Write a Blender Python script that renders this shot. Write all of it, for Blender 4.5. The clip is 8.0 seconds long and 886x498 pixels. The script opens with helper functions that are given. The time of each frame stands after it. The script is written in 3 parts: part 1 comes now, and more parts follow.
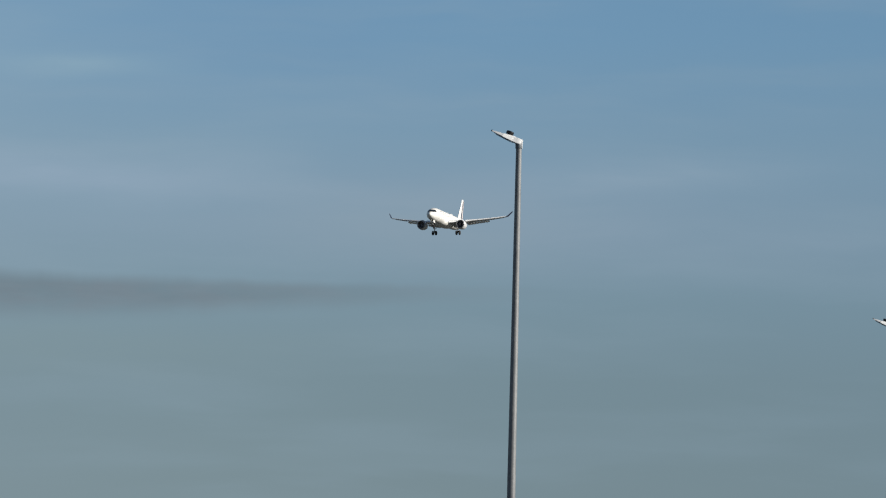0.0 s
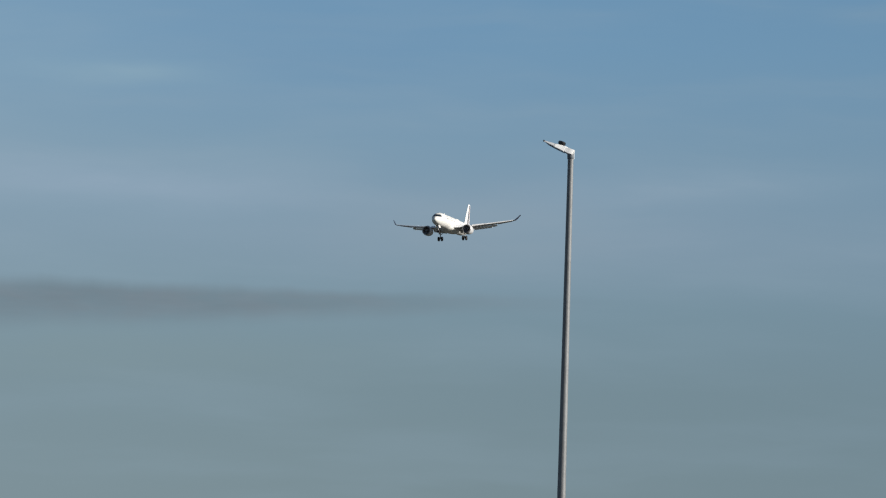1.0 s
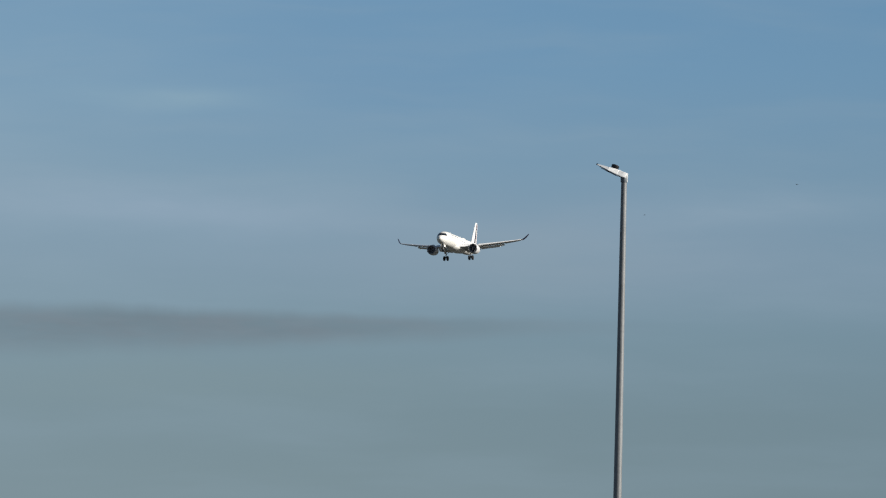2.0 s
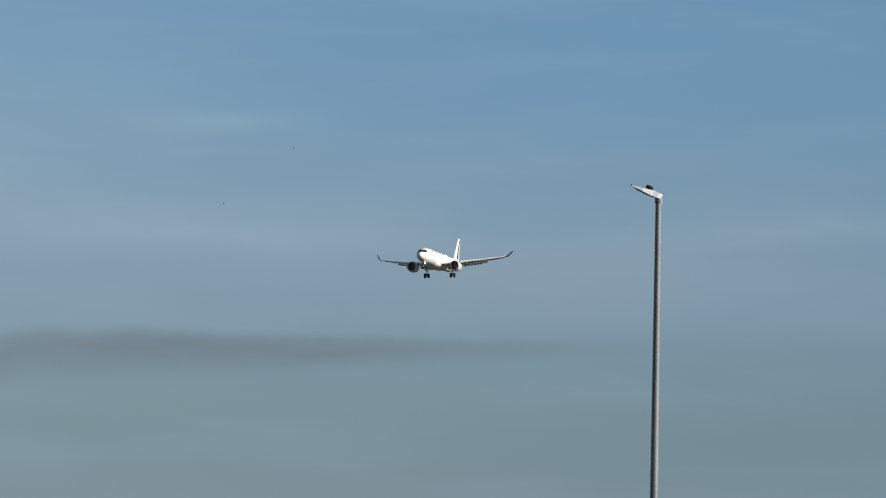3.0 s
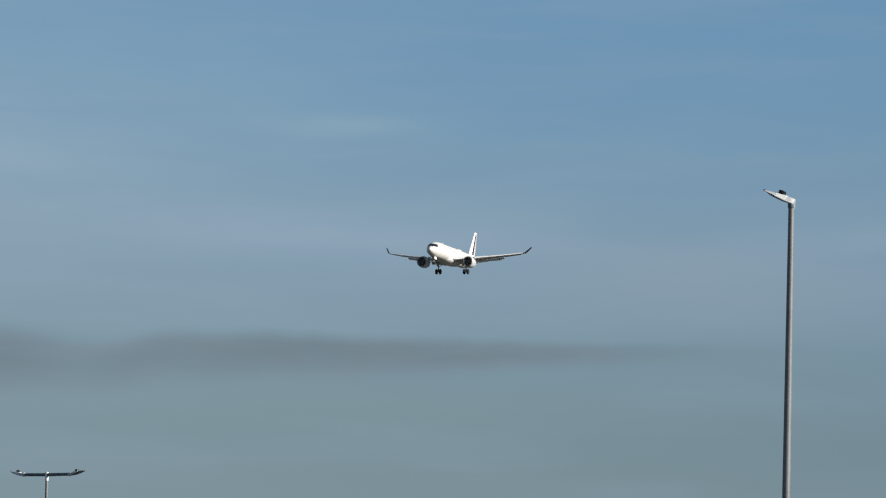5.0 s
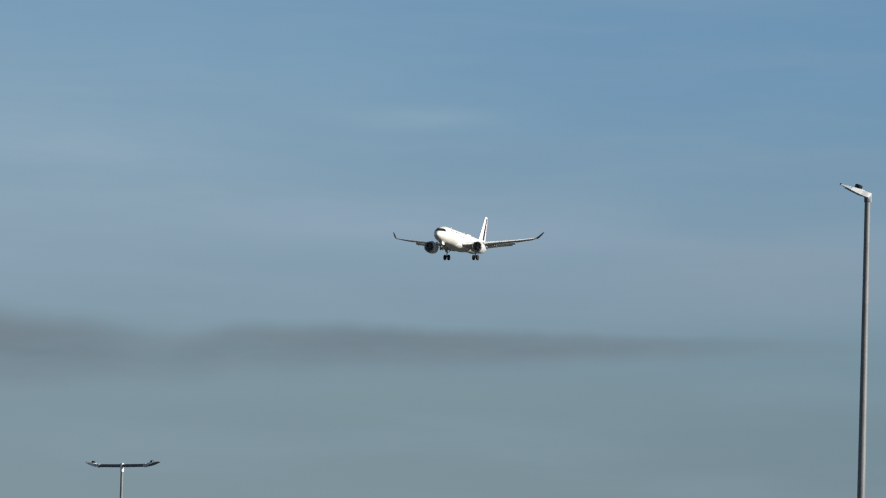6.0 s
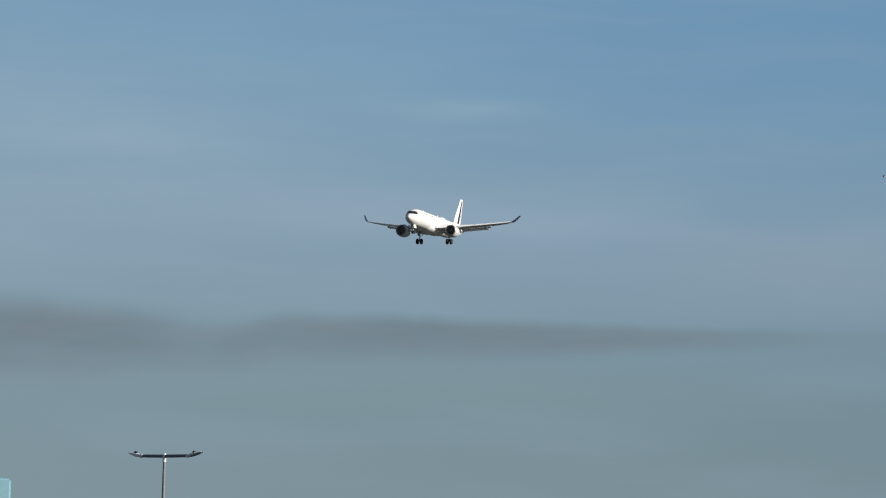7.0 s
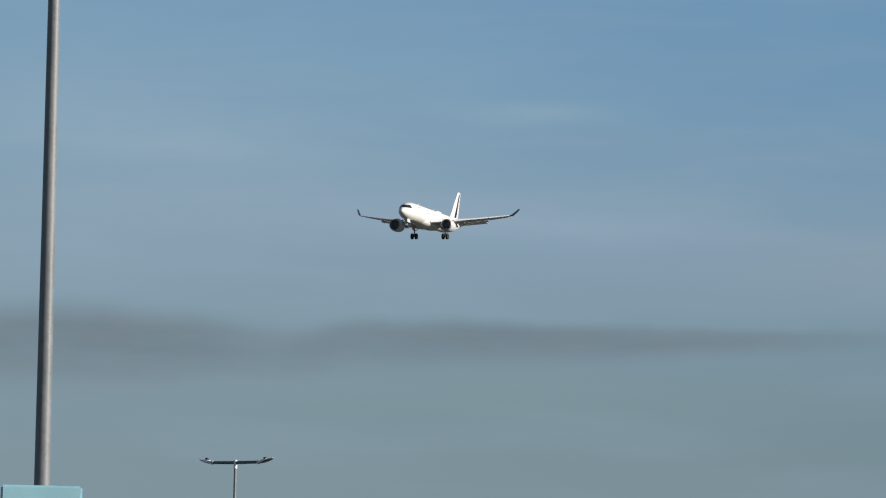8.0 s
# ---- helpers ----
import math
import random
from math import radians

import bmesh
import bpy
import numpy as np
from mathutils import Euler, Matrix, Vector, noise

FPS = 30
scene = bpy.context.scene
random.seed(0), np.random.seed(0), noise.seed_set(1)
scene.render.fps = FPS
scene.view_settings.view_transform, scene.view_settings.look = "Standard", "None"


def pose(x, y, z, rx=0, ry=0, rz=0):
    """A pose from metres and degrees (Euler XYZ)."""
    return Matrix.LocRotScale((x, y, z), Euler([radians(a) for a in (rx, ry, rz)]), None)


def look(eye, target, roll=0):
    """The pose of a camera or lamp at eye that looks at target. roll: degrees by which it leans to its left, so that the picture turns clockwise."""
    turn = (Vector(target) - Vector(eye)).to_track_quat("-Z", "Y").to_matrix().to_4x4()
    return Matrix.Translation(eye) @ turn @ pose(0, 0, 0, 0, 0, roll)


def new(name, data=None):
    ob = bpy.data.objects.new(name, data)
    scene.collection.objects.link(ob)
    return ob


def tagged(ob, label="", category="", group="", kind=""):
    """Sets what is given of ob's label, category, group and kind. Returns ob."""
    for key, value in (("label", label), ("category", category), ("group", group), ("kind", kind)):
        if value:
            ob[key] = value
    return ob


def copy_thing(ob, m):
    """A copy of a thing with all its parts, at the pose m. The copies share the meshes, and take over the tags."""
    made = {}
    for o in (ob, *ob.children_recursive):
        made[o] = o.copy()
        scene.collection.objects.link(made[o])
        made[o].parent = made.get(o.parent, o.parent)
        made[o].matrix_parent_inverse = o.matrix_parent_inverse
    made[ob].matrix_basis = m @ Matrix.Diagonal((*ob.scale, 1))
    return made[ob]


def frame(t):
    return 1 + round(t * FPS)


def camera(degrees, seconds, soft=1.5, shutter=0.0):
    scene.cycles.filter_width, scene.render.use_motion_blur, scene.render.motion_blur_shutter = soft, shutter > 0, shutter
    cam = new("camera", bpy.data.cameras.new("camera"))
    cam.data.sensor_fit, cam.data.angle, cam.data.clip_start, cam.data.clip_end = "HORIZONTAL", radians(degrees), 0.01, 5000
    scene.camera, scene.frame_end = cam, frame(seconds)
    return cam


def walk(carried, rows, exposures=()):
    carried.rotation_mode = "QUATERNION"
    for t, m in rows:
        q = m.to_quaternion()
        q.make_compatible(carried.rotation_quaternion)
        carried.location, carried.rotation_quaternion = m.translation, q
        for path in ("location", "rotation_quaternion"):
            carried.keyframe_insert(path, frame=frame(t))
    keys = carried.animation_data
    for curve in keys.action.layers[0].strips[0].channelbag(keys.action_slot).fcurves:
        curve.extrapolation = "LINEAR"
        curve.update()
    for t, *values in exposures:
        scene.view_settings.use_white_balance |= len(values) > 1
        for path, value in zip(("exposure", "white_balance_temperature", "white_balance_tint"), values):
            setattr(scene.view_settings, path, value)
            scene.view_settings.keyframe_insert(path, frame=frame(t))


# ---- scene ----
LENS = 7.5
EYE = (0.0, 0.0, 1.6)
cam = camera(LENS, 8.0, soft=1.2)

# seconds, turn to the right, tilt upwards, lean to the left (degrees)
PATH = [
    (0.0, -0.625, 3.731, 1.308),
    (0.5, -0.828, 3.745, 1.511),
    (1.0, -1.063, 3.803, 1.645),
    (1.5, -1.325, 3.887, 1.510),
    (3.0, -1.824, 4.178, 0.992),
    (3.2, -1.872, 4.200, 0.945),
    (3.5, -1.949, 4.260, 0.899),
    (4.0, -2.184, 4.257, 0.912),
    (4.5, -2.550, 4.230, 1.086),
    (6.0, -3.594, 4.114, 1.503),
    (6.5, -3.774, 4.073, 1.697),
    (7.0, -3.955, 4.029, 1.664),
    (7.5, -4.205, 4.028, 1.415),
    (8.0, -4.543, 4.052, 1.212),
]


def aim(turn, tilt, lean):
    a, b = radians(turn), radians(tilt)
    way = Vector((math.sin(a) * math.cos(b), math.cos(a) * math.cos(b), math.sin(b)))
    return look(EYE, Vector(EYE) + way * 100, lean)


walk(cam, [(t, aim(a, b, c)) for t, a, b, c in PATH], exposures=[(0.0, 0.286), (8.0, 0.286)])


# ---- colour helpers ----
def lin(r, g, b):
    """Linear colour from 8-bit display values."""
    out = []
    for c in (r, g, b):
        c /= 255
        out.append(c / 12.92 if c <= 0.04045 else ((c + 0.055) / 1.055) ** 2.4)
    return (*out, 1.0)


# ---- sun and sky ----
SUN_TURN, SUN_HEIGHT = 103.0, 21.0
sun_data = bpy.data.lights.new("sun", "SUN")
sun_data.energy, sun_data.angle, sun_data.color = 4.6, radians(0.53), (1.0, 0.955, 0.875)
sun = new("sun", sun_data)
a, b = radians(SUN_TURN), radians(SUN_HEIGHT)
to_sun = Vector((math.sin(a) * math.cos(b), math.cos(a) * math.cos(b), math.sin(b)))
sun.matrix_world = look(to_sun * 300, (0, 0, 0))


class Nodes:
    """Small wrapper that adds nodes to a tree and links them."""

    def __init__(self, tree):
        self.tree = tree
        tree.nodes.clear()

    def put(self, target, value):
        if isinstance(value, bpy.types.NodeSocket):
            self.tree.links.new(value, target)
        else:
            target.default_value = value

    def add(self, kind, *values, **props):
        node = self.tree.nodes.new(kind)
        for key, value in props.items():
            setattr(node, key, value)
        for i, value in enumerate(values):
            if value is not None:
                self.put(node.inputs[i], value)
        return node

    def math(self, operation, x, y=0.0):
        return self.add("ShaderNodeMath", x, y, operation=operation).outputs[0]

    def step(self, x, low, high, to0=0.0, to1=1.0):
        """Smooth rise from to0 at low to to1 at high."""
        return self.add("ShaderNodeMapRange", x, low, high, to0, to1, interpolation_type="SMOOTHSTEP").outputs[0]

    def noise(self, vector, scale, detail=4.0, rough=0.5, distortion=0.0):
        node = self.add("ShaderNodeTexNoise")
        self.put(node.inputs["Vector"], vector)
        for key, value in (("Scale", scale), ("Detail", detail), ("Roughness", rough), ("Distortion", distortion)):
            node.inputs[key].default_value = value
        return node.outputs["Fac"]

    def mix(self, fac, c1, c2):
        node = self.add("ShaderNodeMix", data_type="RGBA")
        for i, value in ((0, fac), (6, c1), (7, c2)):
            self.put(node.inputs[i], value)
        return node.outputs[2]

    def ramp(self, fac, stops):
        node = self.add("ShaderNodeValToRGB", fac)
        ramp = node.color_ramp
        while len(ramp.elements) < len(stops):
            ramp.elements.new(0.5)
        for element, (place, colour) in zip(ramp.elements, stops):
            element.position, element.color = place, colour
        return node.outputs[0]


world = bpy.data.worlds.new("sky")
scene.world = world
world.use_nodes = True
n = Nodes(world.node_tree)
way = n.add("ShaderNodeTexCoord").outputs["Generated"]
xyz = n.add("ShaderNodeSeparateXYZ", way).outputs
DEG = 180 / math.pi
u = n.math("MULTIPLY", n.math("ARCTAN2", xyz[0], xyz[1]), DEG)   # degrees to the right of north
v = n.math("ADD", n.math("MULTIPLY", n.math("ARCSINE", xyz[2]), DEG), 0.11)   # degrees above a slightly dipped horizon

# hazy low sky: grey-green near the horizon, clearer blue above
haze = n.ramp(n.math("DIVIDE", v, 12.0), [
    (0.00, lin(132, 147, 148)),
    (0.14, lin(121, 140, 147)),
    (0.23, lin(119, 141, 151)),
    (0.285, lin(121, 146, 160)),
    (0.33, lin(127, 152, 170)),
    (0.40, lin(122, 153, 176)),
    (0.47, lin(113, 151, 181)),
    (0.53, lin(108, 148, 181)),
    (1.00, lin(88, 132, 176)),
])

# thin veils of cirrus, drawn out along the horizon
def combine(x, y, z):
    return n.add("ShaderNodeCombineXYZ", x, y, z).outputs[0]


def bell(x, centre, width):
    d = n.math("DIVIDE", n.math("SUBTRACT", x, centre), width)
    return n.math("POWER", 2.718, n.math("MULTIPLY", n.math("MULTIPLY", d, d), -1.0))


warp = n.noise(combine(n.math("MULTIPLY", u, 0.5), n.math("MULTIPLY", v, 0.9), 0.0), 1.0, 3.0)
v2 = n.math("ADD", v, n.math("MULTIPLY", n.math("SUBTRACT", warp, 0.5), 0.35))
flow = combine(n.math("MULTIPLY", u, 0.28), n.math("MULTIPLY", v2, 2.1), 3.0)
streak = n.noise(flow, 1.0, 4.0, 0.5)
fine = n.noise(combine(n.math("MULTIPLY", u, 0.9), n.math("MULTIPLY", v2, 4.5), 9.0), 1.0, 4.0, 0.55)
veil = n.math("MULTIPLY", n.step(streak, 0.42, 0.7), n.step(fine, 0.2, 0.75, 0.6, 1.0))
veil = n.math("MULTIPLY", veil, n.step(v, 3.4, 3.9, 0.18, 0.30))
sky_col = n.mix(veil, haze, lin(143, 165, 181))
# the haze is brighter to the west
sky_col = n.mix(n.step(u, 1.5, -9.0, 0.0, 0.22), sky_col, lin(150, 172, 184))
sky_col = n.mix(n.step(u, -3.0, 4.5, 0.0, 0.15), sky_col, lin(88, 118, 140))


def bank(u0, u_soft, v0, v_soft, slope=0.0):
    """Soft lens of cloud round (u0, v0) that climbs by slope."""
    vv = n.math("SUBTRACT", v2, n.math("MULTIPLY", n.math("SUBTRACT", u, u0), slope))
    return n.math("MULTIPLY", bell(u, u0, u_soft), bell(vv, v0, v_soft))


for where, strength, colour in (
    ((-2.3, 1.7, 5.65, 0.6, 0.0), 0.28, lin(96, 137, 174)),
    ((-7.9, 1.3, 4.2, 0.5, 0.0), 0.28, lin(150, 171, 186)),
    ((-7.2, 3.6, 5.5, 0.75, 0.0), 0.25, lin(150, 176, 193)),
    ((-3.8, 0.75, 5.32, 0.10, -0.03), 0.38, lin(150, 177, 190)),
    ((-6.9, 1.5, 5.02, 0.30, -0.08), 0.50, lin(150, 173, 190)),
    ((-3.9, 1.5, 4.42, 0.17, -0.03), 0.55, lin(150, 170, 190)),
    ((-5.8, 2.6, 4.40, 0.36, -0.02), 0.42, lin(145, 167, 184)),
    ((1.0, 1.3, 4.48, 0.15, 0.07), 0.50, lin(146, 167, 184)),
    ((-0.5, 2.2, 4.10, 0.38, 0.0), 0.38, lin(142, 160, 178)),
    ((-0.8, 1.1, 4.02, 0.30, 0.0), 0.40, lin(140, 159, 171)),
    ((-4.0, 2.4, 2.95, 0.22, 0.03), 0.22, lin(132, 150, 152)),
):
    patch = n.math("MULTIPLY", bank(*where), n.math("MULTIPLY", n.step(fine, 0.25, 0.7, 0.6, 1.0), strength))
    sky_col = n.mix(patch, sky_col, colour)

# long dark stratus bank, ragged above, fading downwards and to the east
edge_noise = n.noise(combine(n.math("MULTIPLY", u, 1.1), 5.0, 0.0), 1.0, 4.0, 0.6)
edge = n.math("ADD", 3.545, n.math("MULTIPLY", n.math("SUBTRACT", edge_noise, 0.5), 0.12))
for centre, width, rise in ((-4.5, 0.8, 0.035), (-7.6, 1.2, 0.10), (-5.9, 0.40, -0.08)):
    edge = n.math("ADD", edge, n.math("MULTIPLY", bell(u, centre, width), rise))
below = n.math("SUBTRACT", edge, n.math("ADD", v, n.math("MULTIPLY", n.math("SUBTRACT", fine, 0.5), 0.06)))   # degrees under the upper edge
thick = n.math("ADD", n.step(u, -5.0, 0.0, 0.40, 0.16), n.math("MULTIPLY", bell(u, -7.7, 1.5), 0.34))
share = n.math("DIVIDE", below, thick)
dark = n.math("MULTIPLY", n.step(share, -0.12, 0.30), n.step(share, 0.45, 1.25, 1.0, 0.0))
dark = n.math("MULTIPLY", dark, n.step(u, -3.5, 0.9, 1.0, 0.0))
dark = n.math("MULTIPLY", dark, n.math("SUBTRACT", 1.0, n.math("MULTIPLY", bell(u, -6.0, 0.5), 0.34)))
dark = n.math("MULTIPLY", dark, n.step(fine, 0.25, 0.7, 0.75, 1.0))
sky_col = n.mix(n.math("MULTIPLY", dark, 0.80), sky_col, n.mix(n.step(n.noise(combine(n.math("MULTIPLY", u, 1.6), n.math("MULTIPLY", v, 5.0), 2.0), 1.0, 4.0, 0.6), 0.35, 0.65), lin(110, 126, 136), lin(115, 126, 135)))

low = n.add("ShaderNodeBackground", sky_col, 0.82)
high = n.add("ShaderNodeBackground", n.add("ShaderNodeTexSky", sky_type="NISHITA", sun_disc=False, sun_elevation=radians(SUN_HEIGHT),
                                           sun_rotation=radians(SUN_TURN)).outputs[0], 0.05)
both = n.add("ShaderNodeMixShader", n.step(v, 6.6, 12.0), low.outputs[0], high.outputs[0])
n.add("ShaderNodeOutputWorld", both.outputs[0])


# ---- materials ----
def surface(name, colour, rough=0.5, metal=0.0, vary=0.12, scale=1.0, bump=0.0, stain=None, stain_amount=0.0, coat=0.0, fine_scale=18.0):
    """Painted or bare surface: base colour with broad and fine variation, uneven gloss, fine relief."""
    m = bpy.data.materials.new(name)
    m.use_nodes = True
    k = Nodes(m.node_tree)
    place = k.add("ShaderNodeTexCoord").outputs["Object"]
    broad = k.noise(place, scale, 5.0, 0.55)
    grain = k.noise(place, scale * fine_scale, 4.0, 0.6)
    both_noise = k.math("ADD", k.math("MULTIPLY", broad, 0.65), k.math("MULTIPLY", grain, 0.35))
    dim = tuple(c * (1 - vary) for c in colour[:3]) + (1.0,)
    lit = tuple(min(1.0, c * (1 + vary)) for c in colour[:3]) + (1.0,)
    base = k.mix(k.step(both_noise, 0.35, 0.65), dim, lit)
    if stain:
        base = k.mix(k.math("MULTIPLY", k.step(k.noise(place, scale * 2.3, 6.0, 0.65, 0.6), 0.52, 0.75), stain_amount), base, stain)
    shader = k.add("ShaderNodeBsdfPrincipled")
    k.put(shader.inputs["Base Color"], base)
    k.put(shader.inputs["Roughness"], k.step(both_noise, 0.3, 0.7, max(0.02, rough - 0.07), min(1.0, rough + 0.07)))
    shader.inputs["Metallic"].default_value = metal
    shader.inputs["Coat Weight"].default_value = coat
    if bump:
        relief = k.add("ShaderNodeBump")
        relief.inputs["Strength"].default_value = bump
        relief.inputs["Distance"].default_value = 0.01
        k.put(relief.inputs["Height"], grain)
        k.put(shader.inputs["Normal"], relief.outputs[0])
    k.add("ShaderNodeOutputMaterial", shader.outputs[0])
    return m


WHITE = surface("aircraft_white_paint", (0.80, 0.785, 0.75, 1), 0.34, vary=0.04, scale=0.4, stain=(0.62, 0.60, 0.57, 1), stain_amount=0.25, coat=0.0)
WING_GREY = surface("wing_grey_paint", (0.50, 0.51, 0.52, 1), 0.38, vary=0.07, scale=0.6, stain=(0.33, 0.33, 0.33, 1), stain_amount=0.4)
SLAT = surface("slat_paint", (0.80, 0.80, 0.80, 1), 0.36, vary=0.05, scale=0.8, stain=(0.4, 0.4, 0.4, 1), stain_amount=0.3)
EDGE_METAL = surface("intake_lip_metal", (0.30, 0.295, 0.30, 1), 0.42, metal=0.5, vary=0.06, scale=0.8)
NACELLE = surface("nacelle_paint", (0.58, 0.58, 0.59, 1), 0.35, vary=0.05, scale=0.5, stain=(0.45, 0.43, 0.41, 1), stain_amount=0.3)
NAVY = surface("navy_paint", (0.010, 0.013, 0.035, 1), 0.5, vary=0.15, scale=0.7)
RED = surface("red_paint", (0.42, 0.03, 0.035, 1), 0.38, vary=0.1, scale=0.7)
BLACK_MASK = surface("black_cockpit_paint", (0.012, 0.012, 0.014, 1), 0.30, vary=0.2, scale=1.0)
COCKPIT_GLASS = surface("cockpit_glass", (0.02, 0.025, 0.03, 1), 0.06, vary=0.2, scale=1.0, coat=0.5)
FAN = surface("fan_blade_metal", (0.32, 0.30, 0.31, 1), 0.45, metal=0.3, vary=0.2, scale=1.0)
DUCT = surface("intake_liner", (0.30, 0.28, 0.285, 1), 0.5, vary=0.1, scale=1.0)
RUBBER = surface("tyre_rubber", (0.018, 0.018, 0.019, 1), 0.8, vary=0.2, scale=2.0, bump=0.3)
STRUT = surface("gear_strut_paint", (0.42, 0.42, 0.42, 1), 0.4, vary=0.12, scale=2.0, stain=(0.12, 0.11, 0.10, 1), stain_amount=0.5)
RIM = surface("wheel_rim_alloy", (0.45, 0.45, 0.46, 1), 0.4, metal=0.5, vary=0.1, scale=2.0)
EXHAUST = surface("exhaust_metal", (0.25, 0.22, 0.20, 1), 0.4, metal=0.8, vary=0.2, scale=1.5)
POLE = surface("weathered_pole_paint", (0.200, 0.207, 0.214, 1), 0.52, metal=0.15, vary=0.14, scale=1.4, bump=0.2, stain=(0.125, 0.128, 0.13, 1), stain_amount=0.35)
ARM = surface("dark_arm_paint", (0.135, 0.155, 0.175, 1), 0.5, vary=0.15, scale=3.0, stain=(0.11, 0.10, 0.09, 1), stain_amount=0.4)
HEAD = surface("lamp_head_paint", (0.82, 0.82, 0.81, 1), 0.40, vary=0.07, scale=4.0, stain=(0.45, 0.44, 0.41, 1), stain_amount=0.35)
HEAD_GREY = surface("lamp_head_grey_casting", (0.60, 0.61, 0.62, 1), 0.45, vary=0.1, scale=4.0)
LENS_GLASS = surface("lamp_lens", (0.05, 0.055, 0.06, 1), 0.15, vary=0.2, scale=6.0, coat=0.4)
CELL = surface("photocell_plastic", (0.007, 0.007, 0.009, 1), 0.4, vary=0.2, scale=6.0)
ZINC = surface("galvanised_steel", (0.48, 0.49, 0.50, 1), 0.42, metal=0.7, vary=0.14, scale=6.0, bump=0.2)
SIGN_BLUE = surface("sign_light_blue", (0.35, 0.615, 0.70, 1), 0.45, vary=0.06, scale=2.0, stain=(0.40, 0.63, 0.70, 1), stain_amount=0.4)
SIGN_YELLOW = surface("sign_yellow", (0.80, 0.62, 0.14, 1), 0.45, vary=0.06, scale=4.0)
FEATHER = surface("dark_feathers", (0.03, 0.028, 0.027, 1), 0.7, vary=0.25, scale=30.0)


def ground_material():
    m = bpy.data.materials.new("worn_grass_and_tarmac")
    m.use_nodes = True
    k = Nodes(m.node_tree)
    place = k.add("ShaderNodeTexCoord").outputs["Object"]
    patches = k.noise(place, 0.012, 6.0, 0.55)
    tufts = k.noise(place, 1.6, 6.0, 0.65)
    chips = k.noise(place, 40.0, 3.0, 0.6)
    grass = k.mix(k.step(tufts, 0.35, 0.68), (0.030, 0.042, 0.016, 1), (0.075, 0.085, 0.034, 1))
    tar = k.mix(k.step(chips, 0.3, 0.7), (0.034, 0.034, 0.035, 1), (0.056, 0.055, 0.053, 1))
    shader = k.add("ShaderNodeBsdfPrincipled")
    k.put(shader.inputs["Base Color"], k.mix(k.step(patches, 0.55, 0.58), tar, grass))
    shader.inputs["Roughness"].default_value = 0.9
    relief = k.add("ShaderNodeBump")
    relief.inputs["Strength"].default_value = 0.5
    relief.inputs["Distance"].default_value = 0.03
    k.put(relief.inputs["Height"], tufts)
    k.put(shader.inputs["Normal"], relief.outputs[0])
    k.add("ShaderNodeOutputMaterial", shader.outputs[0])
    return m


# ---- mesh helpers ----
def part(name, bm, material, parent=None, label="", smooth=True):
    """Links a bmesh as one mesh object under a thing or part."""
    me = bpy.data.meshes.new(name)
    bmesh.ops.recalc_face_normals(bm, faces=bm.faces)
    bm.to_mesh(me)
    bm.free()
    for m in (material if isinstance(material, (list, tuple)) else [material]):
        me.materials.append(m)
    if smooth:
        me.polygons.foreach_set("use_smooth", [True] * len(me.polygons))
        me.set_sharp_from_angle(angle=radians(38))
    ob = new(name, me)
    ob.parent = parent
    if label:
        ob["label"] = label
    return ob


def loft(rings, caps=True, bm=None, closed=True):
    """Skin through rings of equal length."""
    bm = bm or bmesh.new()
    rows = [[bm.verts.new(p) for p in ring] for ring in rings]
    count = len(rows[0])
    for r0, r1 in zip(rows, rows[1:]):
        for i in range(count if closed else count - 1):
            j = (i + 1) % count
            bm.faces.new((r0[i], r0[j], r1[j], r1[i]))
    if caps and closed:
        bm.faces.new(rows[0])
        bm.faces.new(rows[-1])
    return bm


def frame_of(direction):
    d = Vector(direction).normalized()
    side = d.cross(Vector((0, 0, 1)))
    if side.length < 1e-4:
        side = Vector((1, 0, 0))
    side.normalize()
    return d, side, side.cross(d)


def tube(p0, p1, r0, r1=None, sides=16, bm=None, bevel=0.0):
    """Round bar from p0 to p1, its ends a little rounded."""
    r1 = r0 if r1 is None else r1
    p0, p1 = Vector(p0), Vector(p1)
    d, s, w = frame_of(p1 - p0)
    length = (p1 - p0).length
    stops = [(0, r0), (length, r1)]
    if bevel:
        stops = [(0, r0 - bevel), (bevel, r0), (length - bevel, r1), (length, r1 - bevel)]
    rings = [[p0 + d * z + (s * math.cos(q) + w * math.sin(q)) * r for q in [2 * math.pi * i / sides for i in range(sides)]] for z, r in stops]
    return loft(rings, bm=bm)


def turned(profile, origin, axis, sides=28, bm=None, caps=True):
    """Surface of revolution: profile of (distance along axis, radius)."""
    d, s, w = frame_of(axis)
    o = Vector(origin)
    rings = [[o + d * z + (s * math.cos(q) + w * math.sin(q)) * r for q in [2 * math.pi * i / sides for i in range(sides)]] for z, r in profile]
    return loft(rings, caps=caps, bm=bm)


def box(centre, size, turn=None, bevel=0.0, bm=None):
    bm = bm or bmesh.new()
    made = bmesh.ops.create_cube(bm, size=1.0)["verts"]
    for p in made:
        p.co = Vector((p.co.x * size[0], p.co.y * size[1], p.co.z * size[2]))
    if bevel:
        edges = list({e for p in made for e in p.link_edges})
        made = bmesh.ops.bevel(bm, geom=edges, offset=bevel, segments=2, affect="EDGES")["verts"]
        made = list(bm.verts)
    m = Matrix.Translation(centre) @ (turn or Matrix())
    for p in made:
        p.co = m @ p.co
    return bm


